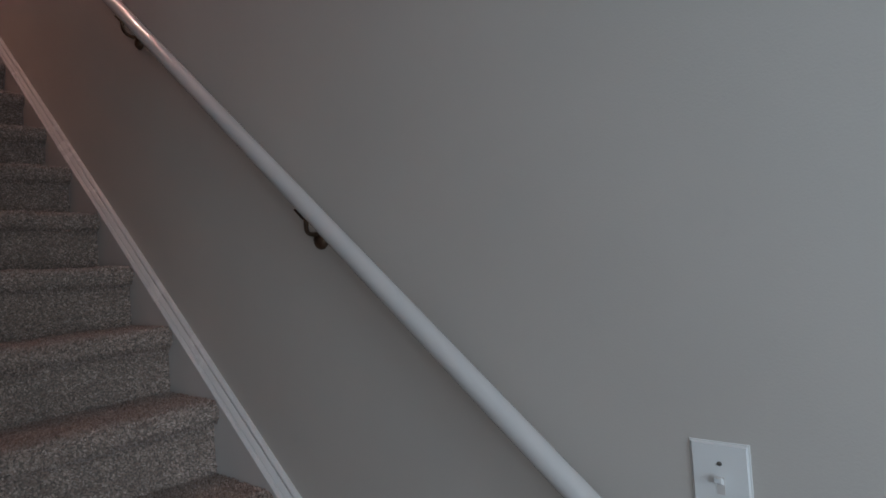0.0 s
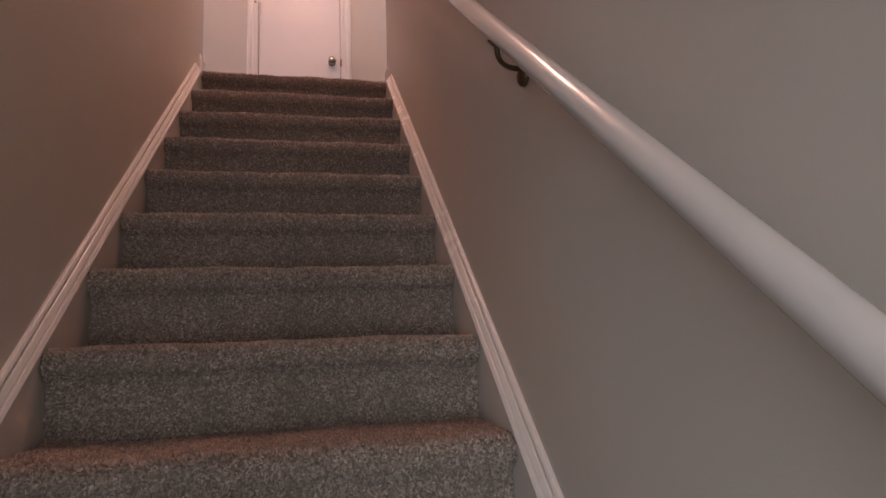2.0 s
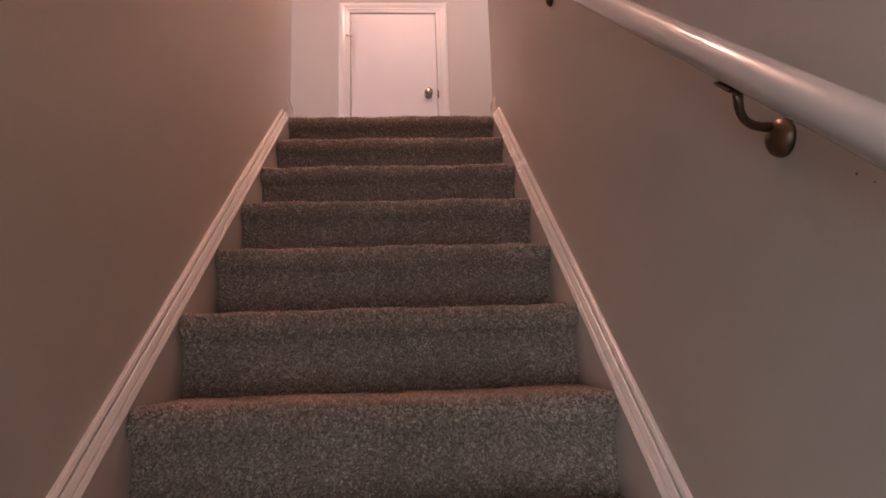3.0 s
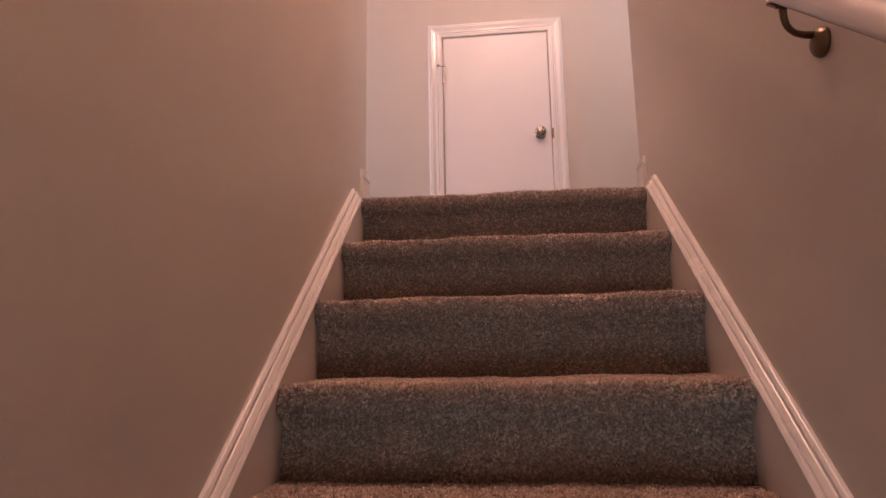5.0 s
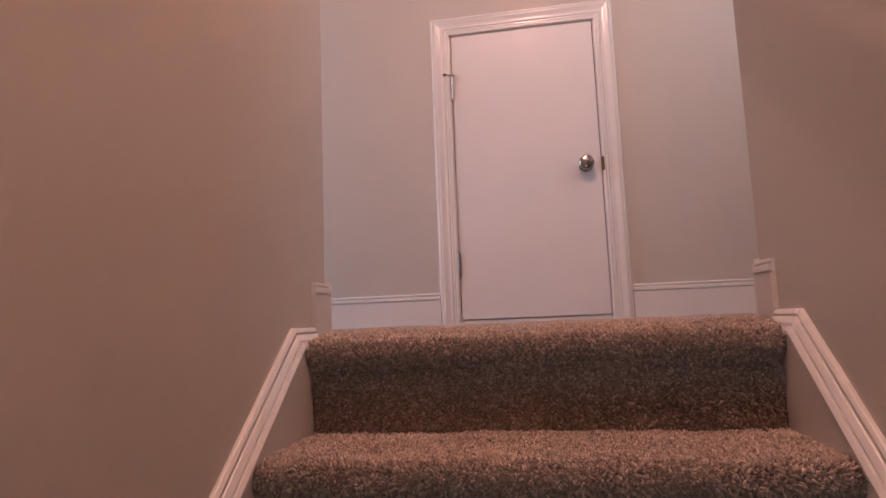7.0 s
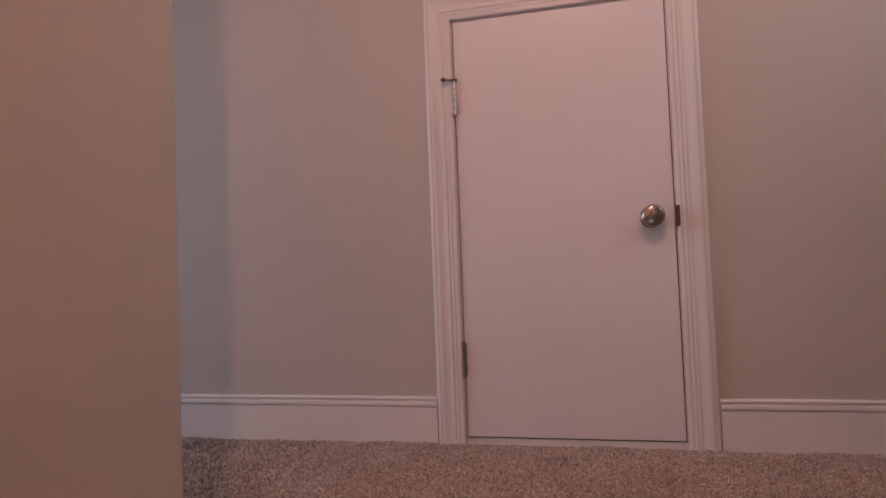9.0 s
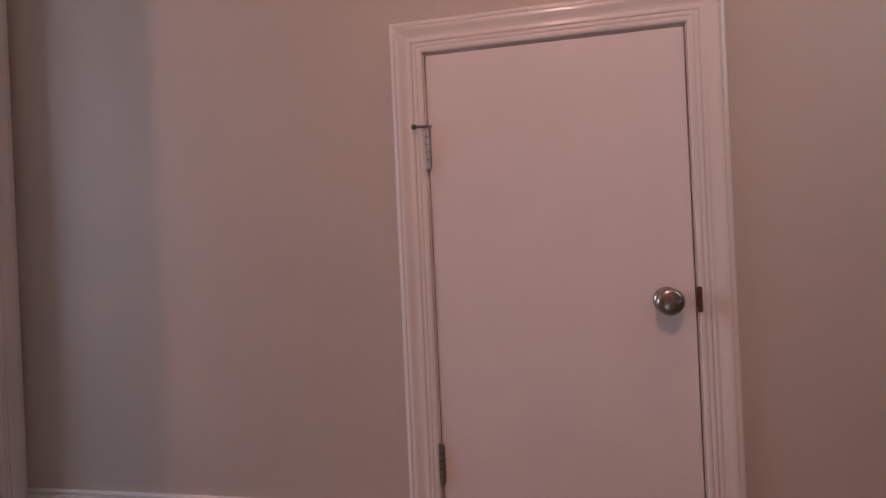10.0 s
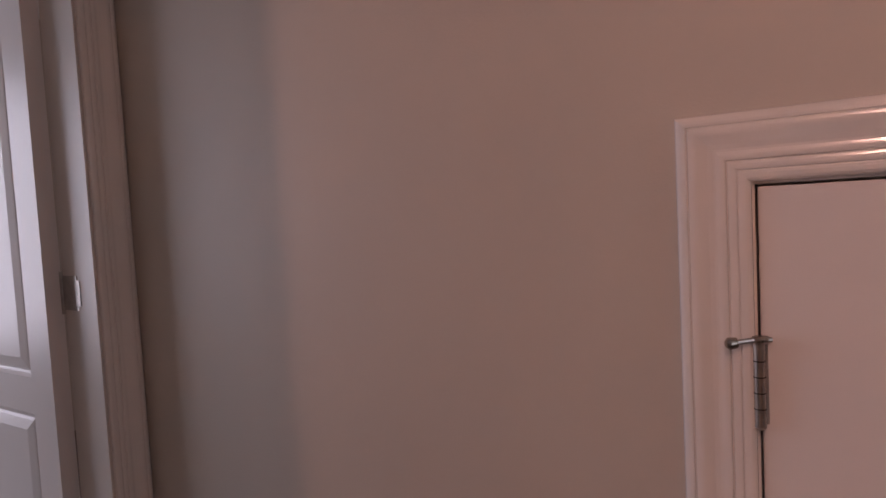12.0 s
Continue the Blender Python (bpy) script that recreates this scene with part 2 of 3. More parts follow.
structure(part("ceiling_room", box(-4.1, XW - T, -1.5, 3.0, TOP, TOP + 0.1), CEIL), "flat white ceiling of the side room", "ceiling")
structure(part("floor_room", box(-4.1, XW - T, -1.5, 3.0, -0.1, LAND - 0.003), BACKING), "taupe carpet floor of the side room", "floor")


# ---------------------------------------------------------------- baseboards
BASE = [(-0.012, 0.0), (-0.012, 0.0130), (0.0985, 0.0130), (0.0992, 0.0060), (0.1016, 0.0060), (0.1024, 0.0120), (0.1050, 0.0128), (0.1120, 0.0126), (0.1148, 0.0116),
        (0.1155, 0.0055), (0.1176, 0.0055), (0.1186, 0.0085), (0.1215, 0.0098), (0.1250, 0.0088), (0.1270, 0.0055), (0.1275, 0.0)]


def baseboard(name, a, b, place, label, ends=(0, 0)):
    """Ends: +1 an outside mitre, -1 an inside one, 0 square."""
    bm = prism(BASE, lambda u, v: a - ends[0] * v, lambda u, v: b + ends[1] * v, place)
    return structure(part(name, bm, TRIM), label, "baseboard")


CAS = 0.077
REV = 0.006
north = lambda u, v, w: (w, YN - v, u + LAND)
BL = "white gloss baseboard with a grooved top edge"
baseboard("baseboard", XW, DL - REV - CAS, north, BL + " along the landing wall", (-1, 0))
baseboard("baseboard", DR + REV + CAS, XE, north, BL + " along the landing wall", (0, -1))
for side in (-1, 1):
    low_z = LAND - 0.007
    corner_board = root("baseboard", (side * WX, 0.11, LAND), BL + " at the stair corner", "baseboard", kind="structure")
    at = lambda u, v, w: (side * (WX - v), w, u + low_z)
    low, cap = [q for q in BASE if q[0] < 0.0986], [q for q in BASE if q[0] >= 0.0985]
    # white trim in grazing light: its shade is in the lower board's colour
    for nm, prof, mat in (("board", [(u, min(v, 0.0112)) for u, v in low] + [(0.0985, 0.0)], TRIM_DARK), ("moulding", [(0.0987, 0.0)] + [(max(u, 0.0987), v) for u, v in cap], TRIM)):
        under(corner_board, part(nm, prism(prof, 0.070, lambda u, v: CORNER + v, at), mat))
baseboard("baseboard", XW, -WX, lambda u, v, w: (w, CORNER + v, u + LAND), BL + " beside the stair opening", (-1, 1))
baseboard("baseboard", WX, XE, lambda u, v, w: (w, CORNER + v, u + LAND), BL + " beside the stair opening", (1, -1))
baseboard("baseboard", CORNER, W2S - REV - CAS, lambda u, v, w: (XW + v, w, u + LAND), BL + " beside the doorway", (-1, 0))


# ---------------------------------------------------------------- stair skirts
def skirt(side):
    """A thick raking board along the steps with a grooved capping that turns level at the landing."""
    thing = root("stair_skirt", (side * HALF, 0.08, -0.1), "white painted raking skirt board with grooved capping along the carpeted steps", "skirt board", "skirt boards of the stairs", "structure")
    x = lambda d: side * (HALF + d)
    depth = WX - HALF
    foot, kink, end = FOOT - 0.10, -0.046, 0.070
    # offsets of the capping: (depth from the inner face, height over the line of the steps)
    slant = ((0.0, 0), (0.03, -0.0012), (0.22, -0.0012), (0.25, 0.0), (0.26, 0.0030), (0.31, 0.0030), (0.34, 0.0), (0.37, -0.0012),
             (0.64, -0.0012), (0.68, 0.0), (0.68, 0.0085), (0.76, 0.0085), (0.76, 0.0), (0.80, -0.0012), (0.96, -0.0012), (1.0, 0.0))
    cap = [(0.0, 0.020)] + [(s * 0.0273 + 0.838 * e, 0.024 + s * 0.042 - 0.546 * e) for s, e in slant] + [(depth, 0.066)]
    body = bmesh.new()
    prof = [(foot, SLOPE * foot + 0.018), (foot, SLOPE * foot - 0.34), (end, SLOPE * end - 0.34), (end, SLOPE * kink + 0.018), (kink, SLOPE * kink + 0.018)]
    prism(prof, 0.0005, depth, lambda u, v, w: (x(w), u, v), body)
    under(thing, part("board", body, TRIM_DARK, label="satin painted board face"))
    bm = bmesh.new()
    loop = cap + [(depth, 0.016), (0.0, 0.016)]
    rows = []
    for y, level in ((foot, foot), (kink, kink), (end, kink)):
        rows.append([bm.verts.new((x(d - (0.003 if j < len(cap) - 1 else 0)), y, SLOPE * level + o)) for j, (d, o) in enumerate(loop)])
    k = len(loop)
    for r0, r1 in zip(rows, rows[1:]):
        for j in range(k):
            bm.faces.new((r0[j], r0[(j + 1) % k], r1[(j + 1) % k], r1[j]))
    bm.faces.new(rows[0])
    bm.faces.new(rows[-1][::-1])
    under(thing, part("capping", bm, CAPPING, label="glossy white grooved capping"))
    return thing


skirt(-1)
skirt(1)


# ---------------------------------------------------------------- handrail
RX, RAIL = 0.428, 0.900     # the rail's axis: x, and height over the line of the steps


def rail_z(y):
    return (SLOPE + 0.004) * y + RAIL + 0.006


def handrail():
    y0, y1 = FOOT - 0.18, 0.10
    thing = root("handrail", (RX, y0, rail_z(y0)), "round white painted wooden handrail on the stairwell wall", "handrail")
    n = 40
    pts = [(RX, y0 + (y1 - y0) * i / n, rail_z(y0 + (y1 - y0) * i / n)) for i in range(n + 1)]
    rad = [0.0210] * (n + 1)
    pts = [(RX, y0 - 0.004, rail_z(y0 - 0.004))] + pts + [(RX, y1 + 0.004, rail_z(y1 + 0.004))]
    under(thing, part("rail", tube(pts, [0.016] + rad + [0.016], 28), RAILP, smooth=True))
    return thing


handrail()


def rail_bracket(y, drop):
    z = SLOPE * y + 0.801 - drop
    thing = root("handrail_bracket", (WX, y, z), "dark bronze handrail bracket with a domed wall plate", "bracket", "brackets of the handrail")
    under(thing, part("wall_plate", lathe([(0.0, 0.0225), (0.004, 0.0225), (0.009, 0.0205), (0.013, 0.016), (0.016, 0.009), (0.017, 0.002)], (WX, y, z), (-1, 0, 0), 28), BRONZE, smooth=True))
    up = rail_z(y) - 0.0210 / math.cos(math.atan(SLOPE))
    y2 = y - 0.034
    top = Vector((RX, y2, up - SLOPE * 0.034 - 0.004))
    a, b = Vector((WX - 0.012, y, z + 0.013)), top
    pts = []
    for i in range(13):
        t = i / 12
        c1, c2 = a + Vector((-0.040, -0.006, -0.004)), b + Vector((-0.002, 0.002, -0.024))
        pts.append((1 - t) ** 3 * a + 3 * (1 - t) ** 2 * t * c1 + 3 * (1 - t) * t * t * c2 + t ** 3 * b)
    under(thing, part("arm", tube(pts, [0.0060 - 0.0012 * math.sin(math.pi * i / 12) for i in range(13)], 14), BRONZE, smooth=True))
    d = Vector((0, 1, SLOPE)).normalized()
    nrm = Vector((0, -SLOPE, 1)).normalized()
    c = Vector((RX, y2, rail_z(y2))) - nrm * 0.0238
    bm = bmesh.new()
    box(-0.010, 0.010, -0.019, 0.019, -0.0018, 0.0018, 0.001, bm)
    m = Matrix.Translation(c) @ Matrix(((1, 0, 0, 0), (0, d.y, nrm.y, 0), (0, d.z, nrm.z, 0), (0, 0, 0, 1)))
    bmesh.ops.transform(bm, matrix=m, verts=bm.verts)
    under(thing, part("saddle", bm, BRONZE))
    for s in (-0.013, 0.013):
        bm = lathe([(0, 0.004), (0.002, 0.0035), (0.003, 0.001)], c + d * s - nrm * 0.0018, -nrm, 10)
        under(thing, part("screw", bm, STEEL))


for by, drop in ((-2.833, 0.008), (-2.001, 0.003), (-1.059, 0.0)):
    rail_bracket(by, drop)


# ---------------------------------------------------------------- switch
def light_switch():
    y, z = -3.658, -1.952
    thing = root("light_switch", (WX, y, z), "white plastic toggle light switch plate on the wall", "switch")
    bm = bmesh.new()
    box(WX - 0.0055, WX, y - 0.0395, y + 0.0395, z - 0.060, z + 0.060, 0, bm)
    bmesh.ops.bevel(bm, geom=[e for e in bm.edges if all(abs(v.co.x - (WX - 0.0055)) < 1e-5 for v in e.verts)], offset=0.004, segments=3, affect="EDGES")
    under(thing, part("plate", bm, PLATE))
    under(thing, part("slot", box(WX - 0.0063, WX - 0.0053, y - 0.0052, y + 0.0052, z - 0.0118, z + 0.0118), TRIM_DARK))
    bm = prism([(-0.005, 0.001), (-0.0195, 0.008), (-0.0205, 0.0145), (-0.0165, 0.0155), (-0.005, 0.0078)], y - 0.0046, y + 0.0046, lambda u, v, w: (WX + u, w, z + v))
    under(thing, part("toggle", bm, PLATE))
    for s in (-0.0302, 0.0302):
        under(thing, part("screw", lathe([(0, 0.0034), (0.0012, 0.003), (0.0016, 0.001)], (WX - 0.0055, y, z + s), (-1, 0, 0), 14), STEEL))


light_switch()

east = bpy.data.objects["wall_east"]
for my, mz, mr in ((-2.100, -0.929, 0.0016), (-2.120, -0.943, 0.0010), (-2.134, -0.953, 0.0012), (-2.157, -0.973, 0.0015)):
    part("nail_hole", lathe([(0, mr), (0.0006, mr * 0.8)], (WX, my, mz), (-1, 0, 0), 9), HOLE, east, "small dark nail hole in the paint")


# ---------------------------------------------------------------- doors
CASING = [(u * CAS / 0.083, v) for u, v in (
    (0.0, 0), (0.0, 0.0085), (0.002, 0.0112), (0.005, 0.0124), (0.0095, 0.0127), (0.0125, 0.0123), (0.0138, 0.0113), (0.0146, 0.0113), (0.0155, 0.0126), (0.0185, 0.013012), (0.0215, 0.012934),
    (0.0240, 0.0124), (0.0250, 0.0108), (0.0260, 0.0108), (0.0270, 0.01309), (0.0290, 0.013441), (0.0310, 0.013558), (0.0330, 0.013441), (0.0350, 0.01309), (0.0370, 0.0127), (0.0400, 0.0127),
    (0.0460, 0.013558), (0.0530, 0.015274), (0.0570, 0.016288), (0.0595, 0.016639), (0.0615, 0.016717), (0.0635, 0.0166), (0.0655, 0.01621), (0.0670, 0.01582), (0.0678, 0.01387), (0.0688, 0.01387),
    (0.0698, 0.01543), (0.0730, 0.015118), (0.0770, 0.013714), (0.0800, 0.0112), (0.0820, 0.0078), (0.083, 0.004), (0.083, 0))]


def casing(thing, lo, hi, top, place, bottom=0.0):
    """Two legs and a mitred head; place(along, up, out)."""
    under(thing, part("casing_leg", prism(CASING, bottom, lambda u, v: top + u, lambda u, v, w: place(lo - u, w, v)), TRIM))
    under(thing, part("casing_leg", prism(CASING, bottom, lambda u, v: top + u, lambda u, v, w: place(hi + u, w, v)), TRIM))
    under(thing, part("casing_head", prism(CASING, lambda u, v: lo - u, lambda u, v: hi + u, lambda u, v, w: place(w, top + u, v)), TRIM))


YD = YN - 0.006          # face of the small door


def hinge(thing, x, y, z0, z1, name="hinge"):
    bm = tube([(x, y, z0), (x, y, z1)], [0.0058, 0.0058], 14)
    h = under(thing, part(name, bm, STEEL, label="worn steel butt hinge"))
    for i in range(1, 5):
        z = z0 + (z1 - z0) * i / 5
        under_part(h, part("knuckle_joint", tube([(x, y, z - 0.0006), (x, y, z + 0.0006)], [0.0062, 0.0062], 14), DARK))
    for z, d in ((z0, -1), (z1, 1)):
        under_part(h, part("pin_tip", lathe([(0, 0.0058), (0.003, 0.0062), (0.006, 0.003)], (x, y, z), (0, 0, d), 12), STEEL))
    under_part(h, part("leaf", box(x - 0.005, x + 0.0085, y + 0.0035, y + 0.0062, z0, z1), STEEL))
    return h


def under_part(p, ob):
    ob.parent = p
    ob.matrix_parent_inverse = p.matrix_parent_inverse.copy()
    if p.parent:
        ob.matrix_parent_inverse = Matrix.Identity(4)
    return ob


def small_door():
    thing = root("door_1", (0, YN, 0), "small closed flush white door to the eaves, with casing", "door", kind="structure")
    under(thing, part("slab", box(DL, DR, YD, YD + 0.035, DB, DT, 0.0015), DOORP, label="smooth white painted slab"))
    # jamb and stop
    g = 0.0032
    for x0, x1 in ((DL - 0.020, DL - g), (DR + g, DR + 0.020)):
        under(thing, part("jamb", box(x0, x1, YN - 0.001, YN + T, 0.0, DT + 0.02), TRIM))
    under(thing, part("jamb", box(DL - g, DR + g, YN - 0.001, YN + T, DT + g, DT + 0.02), TRIM))
    under(thing, part("door_stop_strip", box(DL - g, DR + g, YD + 0.0375, YD + 0.06, DT - 0.02, DT + g), TRIM))
    for x0, x1 in ((DL - g, DL + 0.02), (DR - 0.02, DR + g)):
        under(thing, part("door_stop_strip", box(x0, x1, YD + 0.0375, YD + 0.06, 0.0, DT - 0.02), TRIM))
    under(thing, part("sill", box(DL - g, DR + g, YN - 0.001, YN + T, -0.01, DB - 0.004), TRIM))
    casing(thing, DL - REV, DR + REV, DT + REV, lambda a, u, o: (a, YN - o, u))
    # hinges on the left edge
    hx, hy = DL - 0.002, YD - 0.0055
    hinge(thing, hx, hy, 0.197, 0.285)
    hinge(thing, hx, hy, 0.923, 1.011)
    # hinge pin stop
    bm = bmesh.new()
    box(hx - 0.007, hx + 0.010, hy - 0.008, hy + 0.006, 1.0165, 1.0205, 0.001, bm)
    stop = under(thing, part("hinge_pin_stop", bm, STEEL, label="steel hinge pin door stop with a round bumper"))
    under_part(stop, part("stop_arm", tube([(hx, hy - 0.002, 1.0175), (hx - 0.022, hy - 0.018, 1.0155)], [0.003, 0.003], 10), STEEL))
    under_part(stop, part("bumper", lathe([(0, 0.006), (0.008, 0.0068), (0.011, 0.004)], (hx - 0.0205, hy - 0.0172, 1.0155), (-0.9, -0.5, -0.1), 14), NICKEL))
    under_part(stop, part("stop_arm", tube([(hx + 0.004, hy - 0.006, 1.0175), (hx + 0.012, hy - 0.001, 1.0175)], [0.003, 0.003], 10), STEEL))
    # knob, with its rose
    k = (0.2155, YD, 0.605)
    rose = under(thing, part("rose", lathe([(0, 0.0285), (0.003, 0.0285), (0.007, 0.026), (0.010, 0.019)], k, (0, -1, 0), 32), NICKEL, smooth=True))
    under_part(rose, part("neck", lathe([(0.008, 0.013), (0.016, 0.0115), (0.028, 0.0125)], k, (0, -1, 0), 24), NICKEL, smooth=True))
    knob = [(0.022, 0.0115), (0.025, 0.0165), (0.030, 0.0235), (0.036, 0.0278), (0.042, 0.0290), (0.048, 0.0282), (0.053, 0.0250), (0.0555, 0.0205), (0.0562, 0.0150), (0.0555, 0.0110), (0.0552, 0.0030)]
    under(thing, part("knob", lathe(knob, k, (0, -1, 0), 36), NICKEL, label="satin nickel round door knob", smooth=True))
    # strike lip on the jamb
    under(thing, part("strike_plate", box(DR + 0.0035, DR + 0.0125, YN - 0.0150, YN - 0.001, 0.578, 0.632, 0.0014), BRONZE, label="dark bronze strike plate lip"))


small_door()


def panel_bm(x0, x1, z0, z1, y, arch):
    """A raised panel in a recessed moulding, facing -y; the top edge rises by arch in the middle."""
    bm = bmesh.new()
    rings = []
    n = 12
    for inset, out in ((0.0, 0.0), (0.006, -0.0065), (0.012, -0.0075), (0.018, -0.0045), (0.040, 0.0)):
        a, b, c, d = x0 + inset, x1 - inset, z0 + inset, z1 - inset
        pts = [(a, c), (b, c)]
        for i in range(n + 1):
            s = i / n
            pts.append((b + (a - b) * s, d + arch * (math.sin(math.pi * s) ** 1.5 if arch else 0)))
        rings.append([bm.verts.new((px, y - out, pz)) for px, pz in pts])
    k = len(rings[0])
    for r0, r1 in zip(rings, rings[1:]):
        for j in range(k):
            bm.faces.new((r0[j], r0[(j + 1) % k], r1[(j + 1) % k], r1[j]))
    bm.faces.new(rings[-1])
    return bm


def room_door():
    thing = root("door_2", (XW, (W2N + W2S) / 2, 0), "white panelled door standing open into the side room, with casing", "door", kind="structure")
    casing(thing, W2S - REV, W2N + REV, W2T + REV, lambda a, u, o: (XW + o, a, u))
    for y0, y1 in ((W2N, W2N + 0.02), (W2S - 0.02, W2S)):
        under(thing, part("jamb", box(XW - T, XW + 0.001, y0, y1, 0, W2T + 0.02), TRIM_DARK))
    under(thing, part("jamb", box(XW - T, XW + 0.001, W2S, W2N, W2T, W2T + 0.02), TRIM_DARK))
    # slab, swung back square into the room
    w = W2N - W2S - 0.006
    x1 = XW - T - 0.002
    x0 = x1 - w
    y0, y1 = W2N - 0.036, W2N - 0.002
    st = 0.088
    bm = bmesh.new()
    # stiles and rails round two panels
    for b in ((x0, x0 + st, y0, y1, 0.014, W2T - 0.004), (x1 - st, x1, y0, y1, 0.014, W2T - 0.004)):
        box(*b, bm=bm)
    for z0, z1 in ((0.014, 0.22), (0.790, 0.870), (1.90, W2T - 0.004)):
        box(x0 + st, x1 - st, y0, y1, z0, z1, bm=bm)
    slab_ob = under(thing, part("slab", bm, DOORP, label="white moulded panel door slab"))
    for z0, z1, arch in ((0.22, 0.790, 0.0), (0.870, 1.90, 0.0)):
        under_part(slab_ob, part("panel", panel_bm(x0 + st, x1 - st, z0, z1, y0, 0), DOORP))
        under_part(slab_ob, part("panel_back", box(x0 + st, x1 - st, y0 + 0.012, y1, z0, z1), DOORP))
    for z in (0.22, 1.05, 1.80):
        h = under(thing, part("hinge", tube([(XW - T - 0.004, W2N - 0.001, z - 0.045), (XW - T - 0.004, W2N - 0.001, z + 0.045)], [0.0055, 0.0055], 12), STEEL, label="steel butt hinge"))
        bm = box(XW - T, XW - T + 0.066, W2N - 0.0018, W2N + 0.001, z - 0.036, z + 0.036)
        bmesh.ops.bevel(bm, geom=[e for e in bm.edges if abs(e.verts[0].co.y - e.verts[1].co.y) > 0.001 and e.verts[0].co.x > XW - T + 0.02], offset=0.010, segments=4, affect="EDGES")
        under_part(h, part("leaf", bm, STEEL, label="rounded hinge leaf let into the jamb"))


room_door()


# ---------------------------------------------------------------- ceiling lamp over the stairs
def ceiling_lamp():
    x, y = LAMP[0], LAMP[1]
    thing = root("ceiling_lamp", (x, y, TOP), "plain ceiling lamp with one bare warm bulb", "lamp")
    under(thing, part("ceiling_plate", lathe([(0, 0.07), (0.012, 0.068), (0.022, 0.05), (0.03, 0.02)], (x, y, TOP), (0, 0, -1), 28), PLATE, smooth=True))
    under(thing, part("stem", tube([(x, y, TOP - 0.02), (x, y, TOP - 0.075)], [0.009, 0.009], 14), NICKEL, smooth=True))
    under(thing, part("socket", lathe([(0, 0.018), (0.03, 0.020), (0.05, 0.017)], (x, y, TOP - 0.07), (0, 0, -1), 20), PLATE, smooth=True))


ceiling_lamp()


# ---------------------------------------------------------------- stair carpet


def step_profile():
    """One step from the foot of its riser over the nosing to the back of its tread: (y, z), y = 0 and z = 0 at the riser's top."""
    p = [(0.0, -RISE), (0.001, -0.16), (0.0, -0.11), (-0.001, -0.066), (-0.007, -0.059), (-0.020, -0.053), (-0.029, -0.043),
         (-0.032, -0.030), (-0.029, -0.016), (-0.021, -0.006), (-0.008, -0.001), (0.012, 0.0)]
    return p + [(0.06, -0.001), (0.11, -0.001), (0.16, 0.0), (RUN + 0.004, 0.0)]


def stretch(x, z, seed):
    """How far the carpet rises or sags over a nosing, along the step."""
    wave = 0.0013 * np.sin(x * 10.7 + seed * 1.7) + 0.0011 * np.sin(x * 23.0 + seed * 2.9) + 0.0009 * np.sin(x * 51.0 + seed * 4.3)
    return wave * np.clip((z + 0.08) / 0.05, 0, 1)


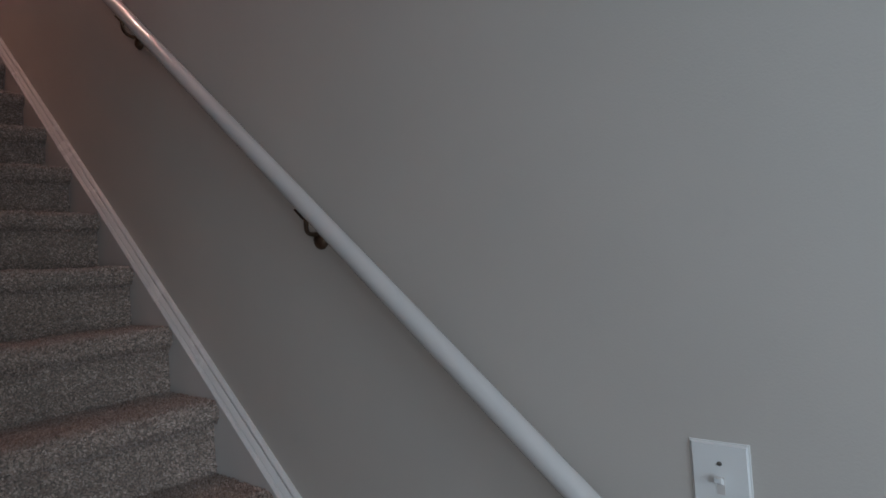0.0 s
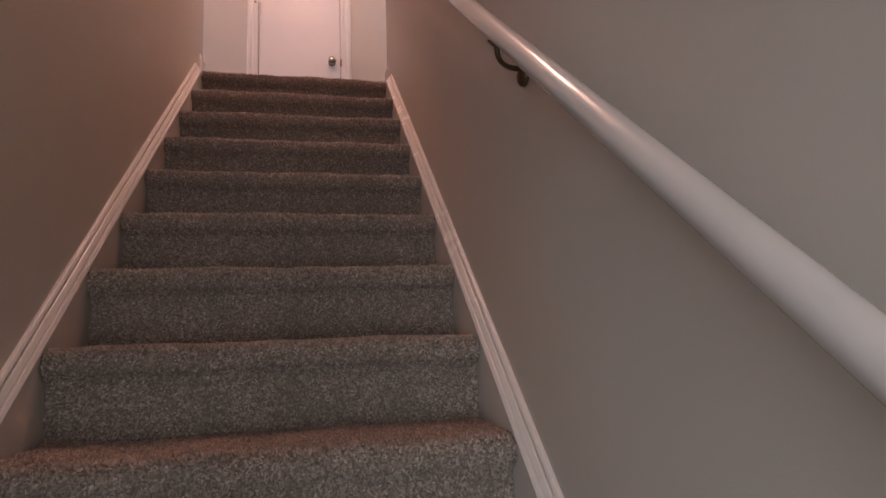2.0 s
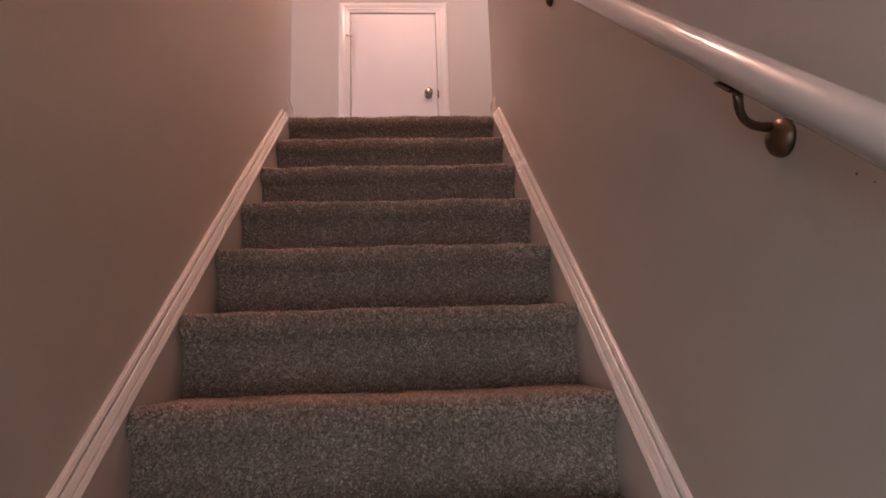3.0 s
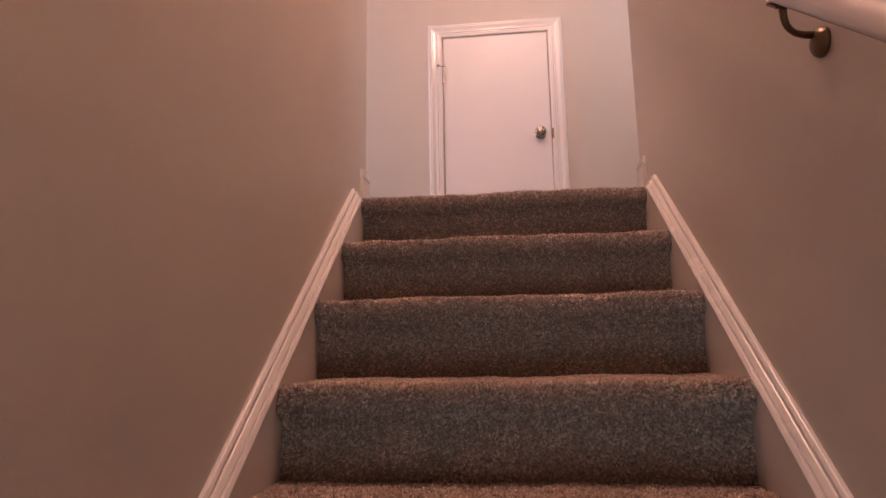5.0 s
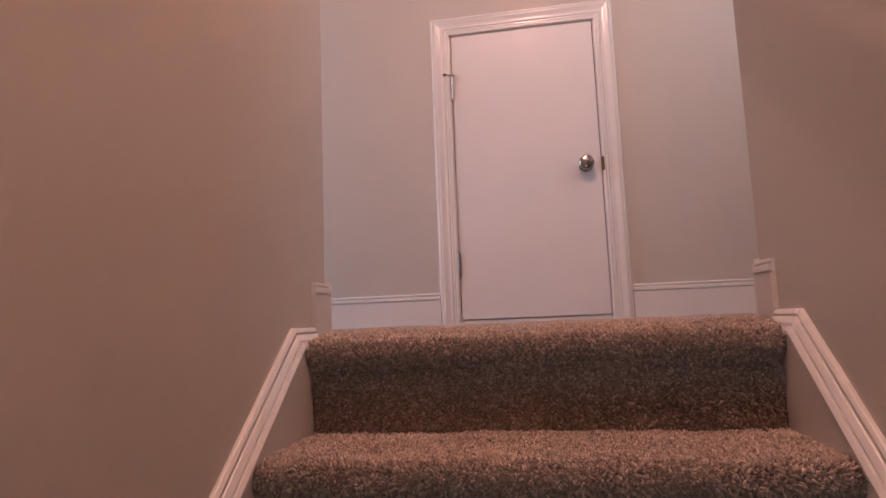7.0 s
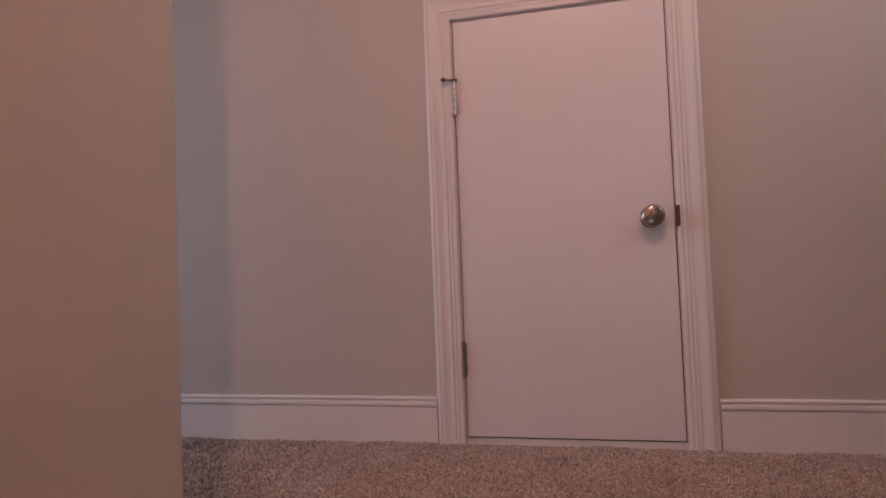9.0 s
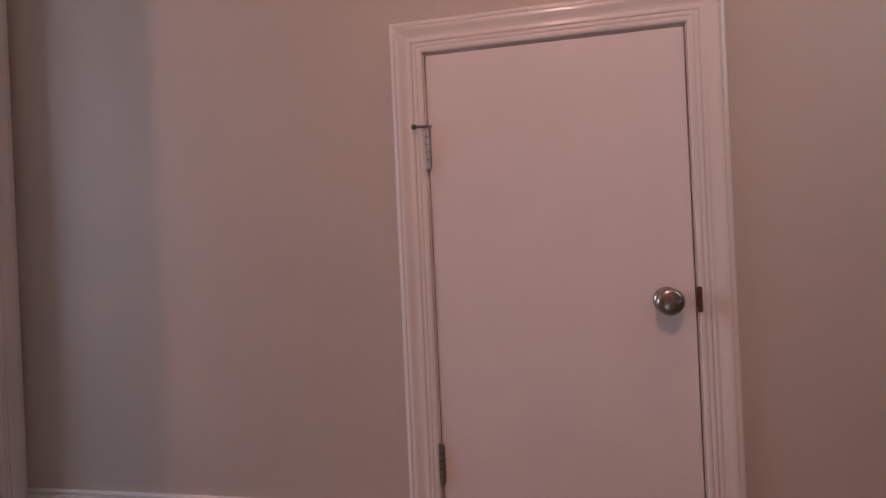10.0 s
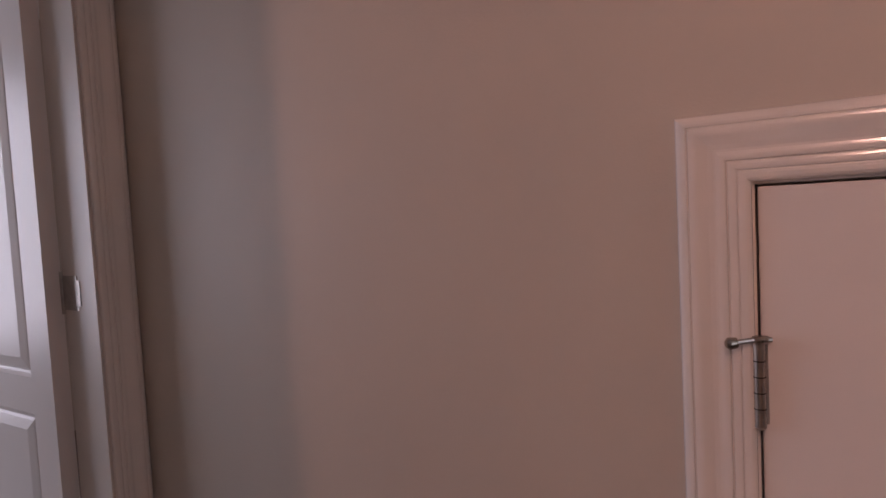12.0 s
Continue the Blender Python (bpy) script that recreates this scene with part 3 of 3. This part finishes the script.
def pile_patch(profile, x0, x1, wide, pitch, tall, seed):
    """Tufts of cut pile standing on a profile drawn across from x0 to x1: thin leaning three-sided points."""
    r = np.random.default_rng(seed)
    p = np.array(profile)
    seg = np.diff(p, axis=0)
    ln = np.hypot(seg[:, 0], seg[:, 1])
    acc = np.concatenate([[0], np.cumsum(ln)])
    n = int(acc[-1] * (x1 - x0) / pitch ** 2)
    s = r.random(n) * acc[-1]
    i = np.clip(np.searchsorted(acc, s) - 1, 0, len(seg) - 1)
    f = ((s - acc[i]) / ln[i])[:, None]
    base = p[i] + seg[i] * f
    along = np.stack([np.zeros(n), seg[i, 0] / ln[i], seg[i, 1] / ln[i]], 1)
    nrm = np.stack([-seg[i, 1], seg[i, 0]], 1) / ln[i][:, None]
    x = x0 + r.random(n) * (x1 - x0)
    pos = np.stack([x, base[:, 0] - 0.6 * stretch(x, base[:, 1], seed), base[:, 1] + stretch(x, base[:, 1], seed)], 1)
    up = np.stack([np.zeros(n), nrm[:, 0], nrm[:, 1]], 1)
    # pile leans clump by clump, and in drifting swirls
    sw = np.sin(x * 23 + s * 17 + seed) + np.sin(x * 9 - s * 31 + 2 * seed)
    jx, js = x + 0.003 * np.sin(s * 300), s + 0.003 * np.sin(x * 300)
    cx, cs = np.floor(jx / 0.0094).astype(np.int64), np.floor(js / 0.0094).astype(np.int64)
    key = (cx * 73856093 + cs * 19349663 + seed * 83492791) % 4093
    table = r.normal(0, 1, (4093, 4))
    clump = table[key]
    mid = np.stack([(cx + 0.5) * 0.0094 - jx, (cs + 0.5) * 0.0094 - js], 1) / 0.0094
    lean = 0.62 * clump[:, :3] + r.normal(0, 0.15, (n, 3)) + np.stack([0.25 * sw + 1.3 * mid[:, 0], 0 * x, -0.2 + 0 * x], 1) + 1.1 * mid[:, 1:] * along
    flat = np.clip(nrm[:, 1], 0, 1) ** 4
    d = up + (0.7 + 0.25 * flat[:, None]) * lean
    d /= np.linalg.norm(d, axis=1)[:, None]
    hgt = tall * (1 - 0.42 * flat) * (0.8 + 0.3 * r.random(n)) * (1 + 0.24 * (1 - 0.5 * flat) * np.clip(clump[:, 3], -1.6, 1.6))
    a = r.random(n) * 6.283
    t1 = np.cross(d, np.array([0.31, 0.55, 0.77]))
    t1 /= np.linalg.norm(t1, axis=1)[:, None]
    t2 = np.cross(d, t1)
    verts = np.empty((n, 5, 3))
    for k in range(3):
        b = a + 2.094 * k
        o = np.cos(b)[:, None] * t1 + np.sin(b)[:, None] * t2
        verts[:, k] = pos + o * wide - up * 0.002
        if k < 2:
            verts[:, 3 + k] = pos + o * wide * 0.85 + d * hgt[:, None]
    base_i = (np.arange(n) * 5)[:, None]
    tri = np.array([[0, 1, 4], [0, 4, 3], [1, 2, 4], [2, 0, 3], [2, 3, 4]])
    faces = (base_i[:, :, None] + tri[None]).reshape(-1, 3)
    return verts.reshape(-1, 3), faces


def tri_mesh(name, verts, faces, mat):
    me = bpy.data.meshes.new(name)
    me.vertices.add(len(verts))
    me.vertices.foreach_set("co", np.ascontiguousarray(verts, dtype=np.float32).ravel())
    me.loops.add(len(faces) * 3)
    me.loops.foreach_set("vertex_index", np.ascontiguousarray(faces, dtype=np.int32).ravel())
    me.polygons.add(len(faces))
    me.polygons.foreach_set("loop_start", np.arange(0, len(faces) * 3, 3, dtype=np.int32))
    me.update(calc_edges=True)
    me.materials.append(mat)
    return me


def carpet_sheet(profile, x0, x1, n, seed):
    """The carpet's woven ground, slightly lumpy."""
    bm = bmesh.new()
    rows = []
    for i in range(n + 1):
        x = x0 + (x1 - x0) * i / n
        row = []
        for y, z in profile:
            q = noise.noise(Vector((x * 9, y * 14 + seed * 3.1, z * 14))) * 0.0025
            w = float(stretch(x, z, seed))
            row.append(bm.verts.new((x, y - q - 0.6 * w, z + q * 0.4 - 0.003 + w)))
        rows.append(row)
    for r0, r1 in zip(rows, rows[1:]):
        for j in range(len(profile) - 1):
            bm.faces.new((r0[j], r0[j + 1], r1[j + 1], r1[j]))
    return bm


staircase = root("staircase", (0, FOOT, FLOOR), "straight flight of steps covered in taupe cut-pile carpet", "stairs", kind="structure")
body = bmesh.new()
outline = [(FOOT, FLOOR)]
for k in range(STEPS - 1, -1, -1):
    outline += [(-RUN * k + 0.006, -RISE * (k + 1) - 0.012), (-RUN * k + 0.006, -RISE * k - 0.012)]
outline += [(0.02, -0.004), (0.07, LAND * 0.7 - 0.003), (0.12, LAND - 0.003), (CORNER - 0.001, LAND - 0.003), (CORNER - 0.001, -0.25), (0.05, -0.25), (FOOT + 0.25, FLOOR)]
prism(outline, -HALF, HALF, lambda u, v, w: (w, u, v), body)
under(staircase, part("carcass", body, BACKING))
for k in range(STEPS):
    prof = step_profile()[:-1] + [(RUN + 0.002, 0.0)] if k else step_profile()[:12]
    ob = part("step", carpet_sheet(prof, -HALF, HALF, 60, 11 + k), BACKING, smooth=True, label="carpeted step with a rounded nosing")
    ob.parent = staircase
    ob.matrix_parent_inverse = Matrix.Translation(staircase.location).inverted()
    ob.location = (0, -RUN * k, -RISE * k)
    near = k <= 12
    v, f = pile_patch(prof, -HALF + 0.002, HALF - 0.002, 0.0025, 0.0041 if near else 0.007, 0.0074, 11 + k)
    pile = new("pile", tri_mesh("pile", v, f, CARPET))
    pile.parent = ob
    tagged(pile, kind="stuff")

# landing carpet
landing = structure(part("floor_landing", box(XW - T, XE, CORNER, YN + 0.02, -0.25, LAND - 0.003), BACKING), "taupe cut-pile carpet on the landing floor", "floor")
strip = [(0.012, 0.0), (0.07, LAND * 0.7), (0.12, LAND), (CORNER + 0.001, LAND)]
v1, f1 = pile_patch(strip, -HALF - 0.015, HALF + 0.015, 0.0028, 0.0041, 0.0074, 51)
v2, f2 = pile_patch([(CORNER, LAND), (0.7, LAND), (YN - 0.012, LAND)], -0.7, 0.85, 0.0030, 0.0043, 0.0062, 52)
v3, f3 = pile_patch([(CORNER, LAND), (0.7, LAND), (YN - 0.012, LAND)], XW, -0.7, 0.0030, 0.0060, 0.0058, 53)
vv = np.concatenate([v1, v2, v3])
ff = np.concatenate([f1, f2 + len(v1), f3 + len(v1) + len(v2)])
lp = new("pile", tri_mesh("landing_pile", vv, ff, CARPET))
lp.parent = landing
tagged(lp, kind="stuff")
